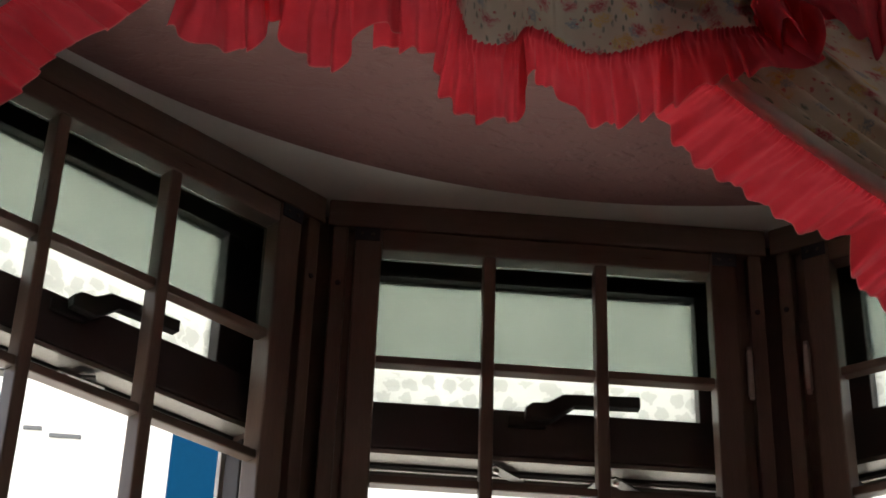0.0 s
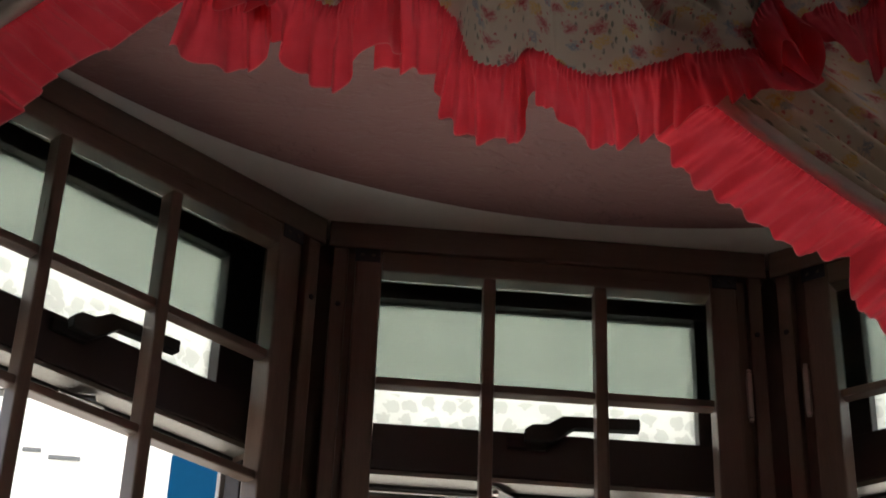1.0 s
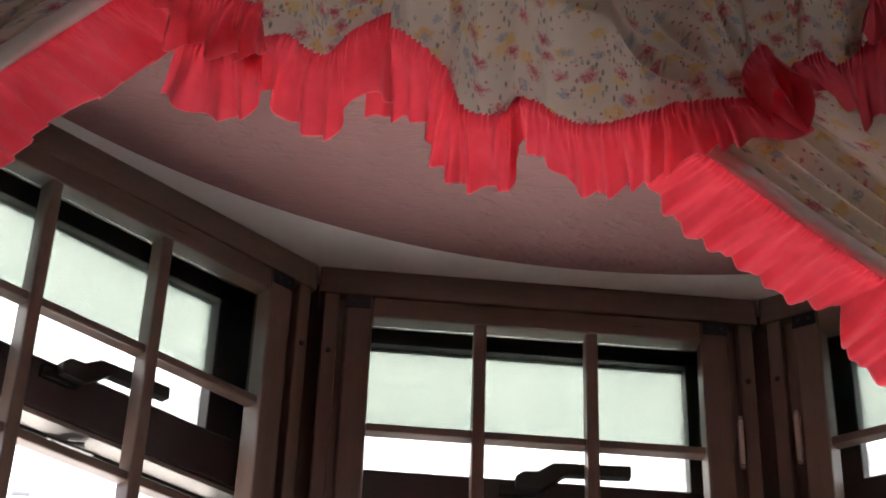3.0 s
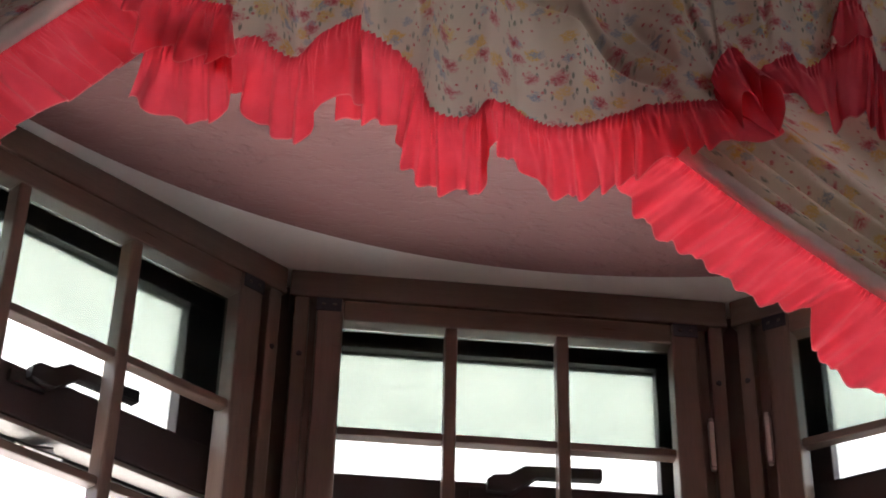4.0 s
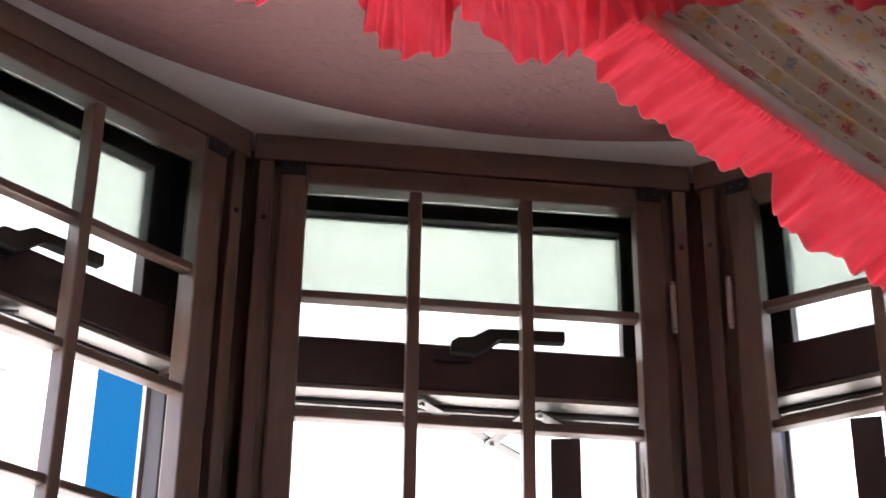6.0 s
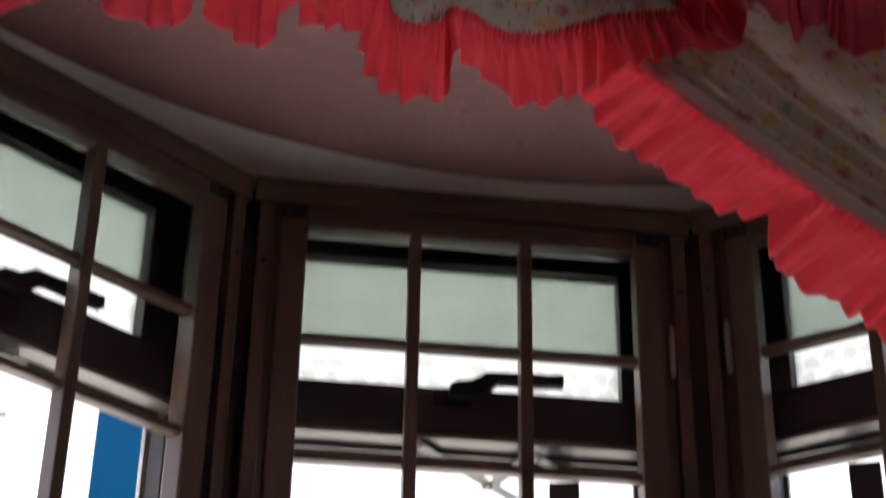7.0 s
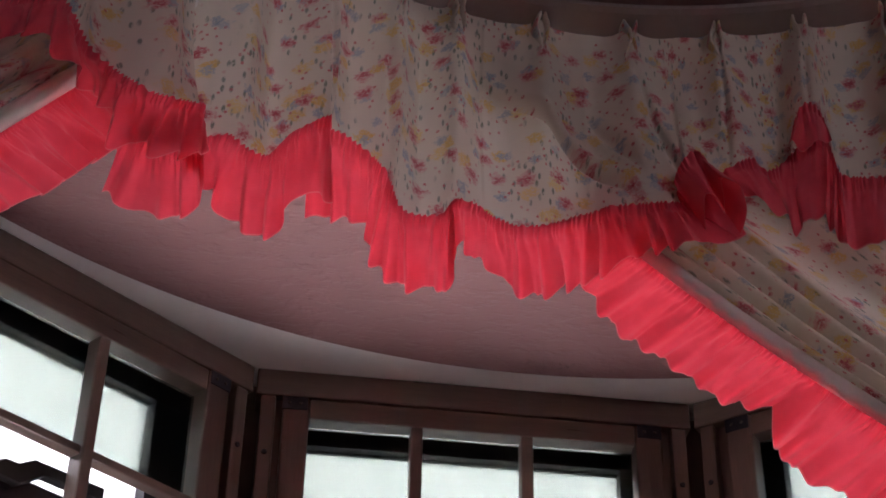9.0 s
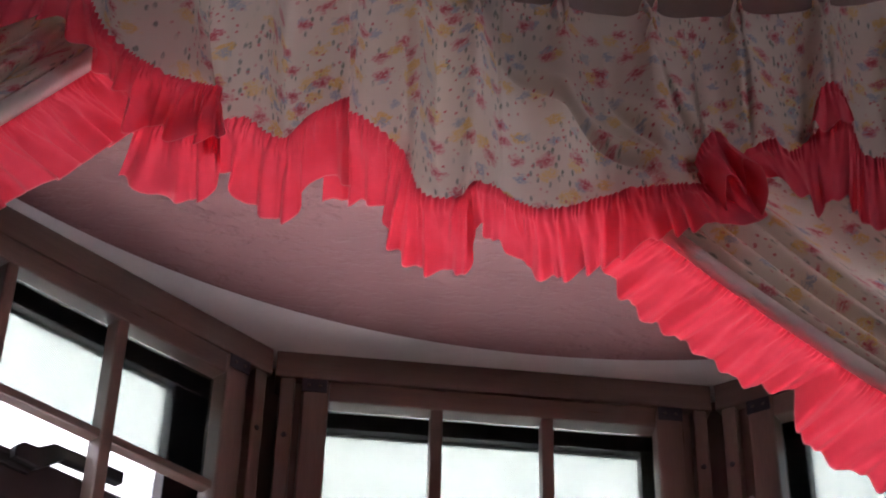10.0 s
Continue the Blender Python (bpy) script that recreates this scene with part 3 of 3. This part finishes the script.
LOBE_CURL = [(0.086, 0.252, 0.034, 0.116, 0.300, 0.030), (0.090, 0.243, 0.044, 0.112, 0.284, 0.062), (0.097, 0.235, 0.052, 0.124, 0.292, 0.068), (0.104, 0.231, 0.055, 0.134, 0.290, 0.046),
             (0.110, 0.230, 0.054, 0.130, 0.272, 0.070), (0.116, 0.231, 0.048, 0.146, 0.276, 0.070), (0.121, 0.236, 0.038, 0.156, 0.290, 0.045), (0.118, 0.246, 0.028, 0.150, 0.302, 0.026)]
LOBE_TUCK = [(0.090, 0.256, 0.022, 0.110, 0.306, 0.022), (0.098, 0.246, 0.025, 0.122, 0.310, 0.026), (0.110, 0.240, 0.026, 0.140, 0.308, 0.024), (0.122, 0.240, 0.022, 0.156, 0.298, 0.020)]
LOBE_D = [(0.118, 0.262, 0.010, 0.140, 0.290, 0.012), (0.128, 0.245, 0.014, 0.150, 0.275, 0.020), (0.138, 0.228, 0.018, 0.158, 0.258, 0.034),
          (0.155, 0.219, 0.022, 0.170, 0.272, 0.040), (0.170, 0.216, 0.024, 0.186, 0.290, 0.040), (0.182, 0.227, 0.018, 0.196, 0.282, 0.030),
          (0.196, 0.218, 0.012, 0.200, 0.295, 0.014), (0.206, 0.205, 0.008, 0.205, 0.300, 0.008), (0.212, 0.200, 0.006, 0.212, 0.285, 0.008)]
LOBE_FLAP = [(0.214, 0.176, 0.020, 0.206, 0.202, 0.030), (0.222, 0.160, 0.026, 0.215, 0.208, 0.036), (0.230, 0.154, 0.028, 0.228, 0.209, 0.038),
             (0.238, 0.156, 0.026, 0.238, 0.204, 0.036), (0.246, 0.168, 0.018, 0.250, 0.195, 0.026)]
LOBE_E = [(0.208, 0.200, 0.004, 0.210, 0.288, 0.006), (0.226, 0.185, 0.006, 0.222, 0.280, 0.012), (0.244, 0.176, 0.008, 0.232, 0.278, 0.014), (0.250, 0.205, 0.008, 0.238, 0.290, 0.010),
          (0.256, 0.231, 0.006, 0.250, 0.312, 0.010), (0.275, 0.238, 0.006, 0.272, 0.316, 0.012), (0.31, 0.245, 0.008, 0.31, 0.325, 0.012),
          (0.40, 0.28, 0.012, 0.40, 0.36, 0.016), (0.52, 0.30, 0.01, 0.52, 0.38, 0.014), (0.66, 0.25, 0.02, 0.66, 0.33, 0.02), (0.85, 0.27, 0.0, 0.85, 0.35, 0.0)]
TURN = [(0.100, 0.262, 0.030), (0.101, 0.246, 0.036), (0.110, 0.233, 0.034), (0.124, 0.236, 0.022), (0.138, 0.229, 0.014), (0.155, 0.219, 0.018), (0.170, 0.216, 0.020),
        (0.182, 0.227, 0.016), (0.204, 0.207, 0.010), (0.220, 0.166, 0.020), (0.232, 0.155, 0.026), (0.245, 0.170, 0.016), (0.254, 0.226, 0.006)]
# free hanging hem of the flowered cloth, seam by seam
HEM = [r[:3] for r in LOBE_A + LOBE_B[1:] + LOBE_C[1:] + LOBE_C2] + TURN + [r[:3] for r in LOBE_E[5:]]
PLEATS = [-0.90, -0.81, -0.72, -0.63, -0.54, -0.45, -0.36, -0.276, -0.196, -0.131, -0.039, 0.056, 0.149, 0.236, 0.325, 0.41, 0.50, 0.59, 0.68, 0.77]
# creases drawn towards the gathered knot: start and end as (along the rail, drop), height
CREASES = [(-0.090, 0.115, 0.050, 0.248, 0.015), (0.014, 0.145, 0.056, 0.218, 0.010), (0.060, 0.095, 0.100, 0.225, 0.011), (-0.275, 0.05, -0.268, 0.25, 0.012),
           (-0.400, 0.06, -0.400, 0.29, 0.010), (0.15, 0.07, 0.148, 0.21, 0.010), (0.236, 0.07, 0.232, 0.17, 0.008), (-0.205, 0.10, -0.200, 0.24, 0.007)]


def valance():
    n, rows = 1300, 104
    hem = spline(HEM, n)
    top_s = np.linspace(HEM[0][0], HEM[-1][0], n)
    smooth = np.convolve(np.pad(hem[:, 0], 20, mode="edge"), np.ones(41) / 41, "valid")
    top_s = np.clip(smooth, HEM[0][0], HEM[-1][0])
    v = thing("valance", Matrix.Translation((RAIL_C.x, RAIL_C.y + RAIL_R, CEIL - 0.02)), "cream floral cotton valance with pinch pleats and coral ruffle", "valance")
    back = v.matrix_world.inverted()
    grid = []
    length = np.r_[0, np.cumsum(np.hypot(np.diff(hem[:, 0]), np.diff(hem[:, 1])) * 0.6 + np.abs(np.diff(hem[:, 2])) * 0.6)]
    for j in range(rows + 1):
        f = j / rows
        row = []
        for i in range(n):
            s = top_s[i] + (hem[i, 0] - top_s[i]) * f ** 0.8
            near = min(PLEATS, key=lambda p: abs(p - top_s[i]))
            k = (top_s[i] - near) / 0.0855
            gather = 0.012 * math.exp(-(k / 0.13) ** 2) * (1 - f) ** 1.2 + 0.014 * math.cos(2 * math.pi * k) * min(1, f * 3) * (1 - 0.3 * f) * (1.5 if top_s[i] < -0.1 else 1.0)
            drop = 0.025 + (hem[i, 1] + 0.001 - 0.025) * f
            crease = 0.0
            for x0, d0, x1, d1, high in CREASES:
                ux, ud = x1 - x0, d1 - d0
                q = ux * ux + ud * ud
                t = ((s - x0) * ux + (drop - d0) * ud) / q
                if -0.15 < t < 1.12:
                    off = ((s - x0) * ud - (drop - d0) * ux) / math.sqrt(q)
                    fade = min(1, (t + 0.15) * 2, (1.12 - t) * 3)
                    crease += high * fade * (0.55 * math.exp(-((off - 0.010) / 0.008) ** 2) - 0.85 * math.exp(-(off / 0.0036) ** 2))
            wave = 0.007 * noise.noise(Vector((s * 14, drop * 5, 3.1))) * f + 0.003 * noise.noise(Vector((s * 40, drop * 14, 5.7)))
            inward = hem[i, 2] * f ** 1.2 + (gather + crease + wave) * (1 - f ** 8) - 0.003 * f ** 30
            row.append((back @ on_rail(s, inward, CEIL - drop), (i / n * 2.1, drop * 1.1)))
        grid.append(row)
    part("cloth", sheet(grid), FLORAL, v, "cream cotton printed with small flowers", True)
    # pinch pleats: pairs of folded ears standing at the heading
    for p in PLEATS:
        if not HEM[0][0] + 0.02 < p < HEM[-1][0] - 0.02:
            continue
        rnd = random.Random(round(p * 1000))
        bm = bmesh.new()
        lay = bm.loops.layers.uv.new("UVMap")
        for side in (-1, 1):
            lean = rnd.uniform(-0.003, 0.003)
            prev = None
            for k in range(15):
                f = k / 14
                z = CEIL - 0.020 - f * 0.066
                s = p + side * (0.0046 + 0.0022 * math.sin(f * 9 + p * 30)) * (1 - 0.3 * f) + lean * math.sin(f * 5)
                width = 0.0030 * (1 - 0.25 * f)
                stand = 0.019 + 0.008 * math.sin(f * 3.1)
                ring = []
                for q in range(6):
                    a = math.pi * q / 5
                    ring.append(bm.verts.new(back @ on_rail(s + width * math.cos(a), stand * math.sin(a) * (1 - 0.55 * f) + 0.003, z)))
                if prev:
                    for q in range(5):
                        face = bm.faces.new((prev[q], prev[q + 1], ring[q + 1], ring[q]))
                        face.smooth = True
                        for loop, (qq, ff) in zip(face.loops, ((q, k - 1), (q + 1, k - 1), (q + 1, k), (q, k))):
                            loop[lay].uv = (p * 1.7 + side * 0.02 + qq * 0.004, ff * 0.005)
                prev = ring
        part("pinch_pleat", bm, FLORAL, v)
    for rows_of, pitch, deep, seed in ((LOBE_A, 0.034, 0.36, 5.0), (LOBE_UNDER, 0.026, 0.30, 21.0), (LOBE_B, 0.036, 0.30, 31.0), (LOBE_C + LOBE_C2, 0.024, 0.44, 8.0),
                                       (LOBE_D, 0.034, 0.25, 51.0), (LOBE_FLAP, 0.018, 0.40, 57.0), (LOBE_E, 0.026, 0.36, 61.0)):
        ruffle("ruffle", rows_of, v, pitch, deep, seed)
    ruffle("curl", LOBE_TUCK, v, 0.024, 0.12, 45.0)
    ruffle("curl", LOBE_CURL, v, 0.026, 0.16, 41.0)
    return v


def ruffle(name, rows_of, parent, pitch, deep, seed):
    """Gathered strip between a seam and its free edge: fine gathers at the seam run together into larger folds."""
    back = parent.matrix_world.inverted()
    rough = spline(rows_of, 400)
    long = np.cumsum(np.r_[0, np.sqrt((np.diff(0.5 * (rough[:, :2] + rough[:, 3:5]), axis=0) ** 2).sum(1))])[-1]
    n = max(120, int(long / 0.00065))
    h = spline(rows_of, n)
    x = np.linspace(0, long, n)
    tan = np.gradient(h[:, 3:5] + 0.4 * h[:, 0:2], axis=0)
    tan = np.stack([np.convolve(np.pad(tan[:, c], 25, mode="edge"), np.ones(51) / 51, "valid") for c in range(2)], 1)
    tan /= np.hypot(tan[:, 0], tan[:, 1])[:, None] + 1e-9
    rows = 22
    grid = []
    for j in range(rows + 1):
        f = j / rows
        open_up = max(0.0, (f - 0.10) / 0.9) ** 0.8
        row = []
        for i in range(n):
            a = x[i]
            u = a / pitch
            fine = 2 * math.pi * (a / 0.0056 + 1.2 * noise.noise(Vector((a * 70, seed, 1))))
            phase = 2 * math.pi * (u + 0.9 * noise.noise(Vector((u * 0.45, seed, 0.25 * f))))
            tall = 0.55 + 1.1 * abs(noise.noise(Vector((u * 0.55, seed, 9.0))))
            # rounded tubes with tight valleys, broken up by slower and quicker folds
            tube = 0.75 * math.cos(phase) + 0.22 * math.cos(2 * phase + 0.6)
            fold = -tall * tube + 0.7 * noise.noise(Vector((u * 0.8, seed, f * 0.6))) + 0.55 * noise.noise(Vector((u * 2.6 + 0.5 * f, seed + 3, f * 0.9)))
            gather = 0.0020 * math.sin(fine) * math.exp(-(f / 0.17) ** 2) + 0.5 * pitch * deep * noise.noise(Vector((u * 4.5, seed + 5, f * 1.5))) * math.exp(-((f - 0.3) / 0.22) ** 2)
            seam = 0.0030 * math.exp(-(f / 0.09) ** 2) - 0.0012 * math.exp(-((f - 0.15) / 0.045) ** 2)
            inward = h[i, 2] + (h[i, 5] - h[i, 2]) * f ** 1.1 + gather + seam + pitch * deep * fold * open_up
            along = pitch * 0.09 * tall * (0.8 * math.sin(phase) + 0.8 * noise.noise(Vector((u * 1.3, seed + 8, f * 0.5)))) * open_up
            lift = 0.004 * noise.noise(Vector((u * 1.7, seed + 12, 0.0))) * f
            s = h[i, 0] + (h[i, 3] - h[i, 0]) * f + tan[i, 0] * along
            drop = h[i, 1] - 0.004 + (h[i, 4] - h[i, 1] + 0.004) * f + tan[i, 1] * along + lift
            row.append((back @ on_rail(s, inward, CEIL - drop), (a, f)))
        grid.append(row)
    part(name, sheet(grid), RED, parent, "gathered coral red cotton ruffle", True)


valance()


def drape(mirror, lead_top, tie, edge, label):
    """Curtain swept to a tie at the side: rolled folds from the rail to the tie, with a ruffled leading edge."""
    d = thing("curtain", Matrix.Translation((tie[0], 1.1, EYE_Z + tie[1])), label, "curtain", "curtains of the bay")
    back = d.matrix_world.inverted()
    cols, rows = 420, 80
    grid = []
    edge_line = []
    for j in range(rows + 1):
        f = j / rows
        row = []
        for i in range(cols + 1):
            a = i / cols
            top = lead_top + mirror * a * 0.95
            foot_s, foot_z = tie[0] + mirror * 0.05 * a, tie[1] + 0.16 * a
            s = top + (foot_s - top) * f
            drop0, drop1 = 0.025, 1.245 - foot_z
            drop = drop0 + (drop1 - drop0) * f
            belly = 0.10 * a * (1 - a) * math.sin(math.pi * f)
            rolls = max(0.0, 1 - (a / 0.20) ** 4)
            k = a / 0.040 + 0.22 * math.sin(2.2 * f + 9 * a) * min(1.0, a / 0.03)
            fold = rolls * (0.050 + 0.014 * math.sin(5.3 * math.floor(k))) * (abs(math.cos(math.pi * k)) ** 0.55 - 1)
            fold += (1 - rolls) * 0.016 * math.sin(2 * math.pi * 6 * a + 1.5 * math.sin(2 * f + 3 * a))
            inward = -0.03 + fold - 0.10 * max(0.0, a - 0.15) + 0.004 * noise.noise(Vector((a * 20, f * 6, 1))) * min(1.0, a / 0.02)
            drop += belly
            row.append((back @ on_rail(s, inward, CEIL - drop), (a * 0.95 * mirror, f * 1.0 + 0.3)))
            if i == 0:
                edge_line.append((s, drop, inward))
        grid.append(row)
    part("cloth", sheet(grid), FLORAL, d, "cream cotton printed with small flowers", True)
    # the ruffle: places along the edge by drop, each with the free edge over against it
    drops = [e[1] for e in edge_line]
    strip = []
    for at, low_s, low_drop, low_in in edge:
        strip.append((float(np.interp(at, drops, [e[0] for e in edge_line])), at, -0.032, low_s, low_drop, low_in))
    ruffle("ruffle", strip, d, 0.030, 0.38, 11.0 + mirror)
    # rolled hem above the ruffle, its pale colour standing in for window light
    cu = bpy.data.curves.new("hem_piping", "CURVE")
    cu.dimensions, cu.bevel_depth, cu.bevel_resolution = "3D", 0.0085, 3
    line = spline(edge_line, 200)
    sp = cu.splines.new("POLY")
    sp.points.add(len(line) - 1)
    for pt, (s, drop, inward) in zip(sp.points, line):
        pt.co = (*(back @ on_rail(s + mirror * 0.003, inward + 0.005, CEIL - drop + 0.004)), 1)
    cu.materials.append(LIT_HEM)
    ob = new("hem_piping", cu)
    ob.parent = d
    return d


EDGE_R = [(0.240, -0.040, 0.285, -0.02), (0.284, 0.003, 0.335, -0.02), (0.305, 0.018, 0.362, -0.02), (0.330, 0.040, 0.390, -0.018), (0.358, 0.069, 0.416, -0.016),
          (0.395, 0.107, 0.452, -0.010), (0.412, 0.125, 0.472, 0.0), (0.423, 0.138, 0.480, 0.008), (0.434, 0.164, 0.476, -0.005), (0.440, 0.167, 0.486, -0.030), (0.448, 0.166, 0.500, -0.030),
          (0.468, 0.177, 0.529, -0.022), (0.485, 0.194, 0.547, -0.015), (0.507, 0.220, 0.565, -0.012), (0.56, 0.272, 0.622, -0.015), (0.64, 0.35, 0.70, -0.015), (0.74, 0.45, 0.80, -0.02), (0.82, 0.55, 0.87, -0.03)]
EDGE_L = [(0.22, -0.38, 0.275, -0.02), (0.265, -0.425, 0.310, -0.02), (0.305, -0.448, 0.337, -0.018), (0.335, -0.472, 0.362, -0.014), (0.373, -0.502, 0.407, -0.012),
          (0.405, -0.525, 0.438, -0.004), (0.438, -0.552, 0.468, -0.010), (0.50, -0.585, 0.53, -0.015), (0.60, -0.645, 0.64, -0.015), (0.70, -0.715, 0.745, -0.02), (0.79, -0.80, 0.82, -0.03)]
drape(1, -0.21, (0.62, 0.41), EDGE_R, "cream floral curtain with coral ruffle, swept aside")
drape(-1, -0.329, (-0.836, 0.44), EDGE_L, "cream floral curtain with coral ruffle, swept aside")

# curved curtain rail under the ceiling
bm = bmesh.new()
prev = None
for i in range(91):
    s = -1.02 + i * 0.0213
    ring = [bm.verts.new(on_rail(s, a, CEIL - b)) for a, b in ((-0.020, 0.0065), (-0.020, 0.013), (0.024, 0.0145), (0.030, 0.0115), (0.030, 0.0065))]
    if prev:
        for k in range(5):
            bm.faces.new((prev[k], prev[(k + 1) % 5], ring[(k + 1) % 5], ring[k]))
    prev = ring
bmesh.ops.recalc_face_normals(bm, faces=bm.faces)
tagged(part("curtain_rail", bm, RAIL), "mauve-grey painted curved curtain rail on the ceiling", "curtain rail")

# ---- outside ----
# ground is never in view; kept pale to throw light up at the ceiling
bm = prism([(-400, -400), (400, -400), (400, 400), (-400, 400)], -0.5, -0.15)
tagged(part("ground", bm, GROUND), "unseen pale ground outside, bouncing light upwards", "ground", kind="structure")
house = thing("neighbour_house", Matrix.Translation((-2.5, 6.0, -0.15)), "white rendered house with a tall blue panel", "house")
# wall stretched past its visible part, for even white behind panes and bounce light
part("wall", solid(-4.5, 9.0, 0, 4.0, 0, 9.0), FACADE, house)
part("panel", solid(1.942, 2.33, -0.03, 0.02, 0.6, 3.98, 0.005), BLUE, house, "flat blue panel")
for x0, x1, z in ((1.38, 1.45, 3.965), (1.48, 1.60, 3.94)):
    part("slot", solid(x0, x1, -0.012, 0.02, z, z + 0.014, 0.002), GREY, house, "narrow grey slot")
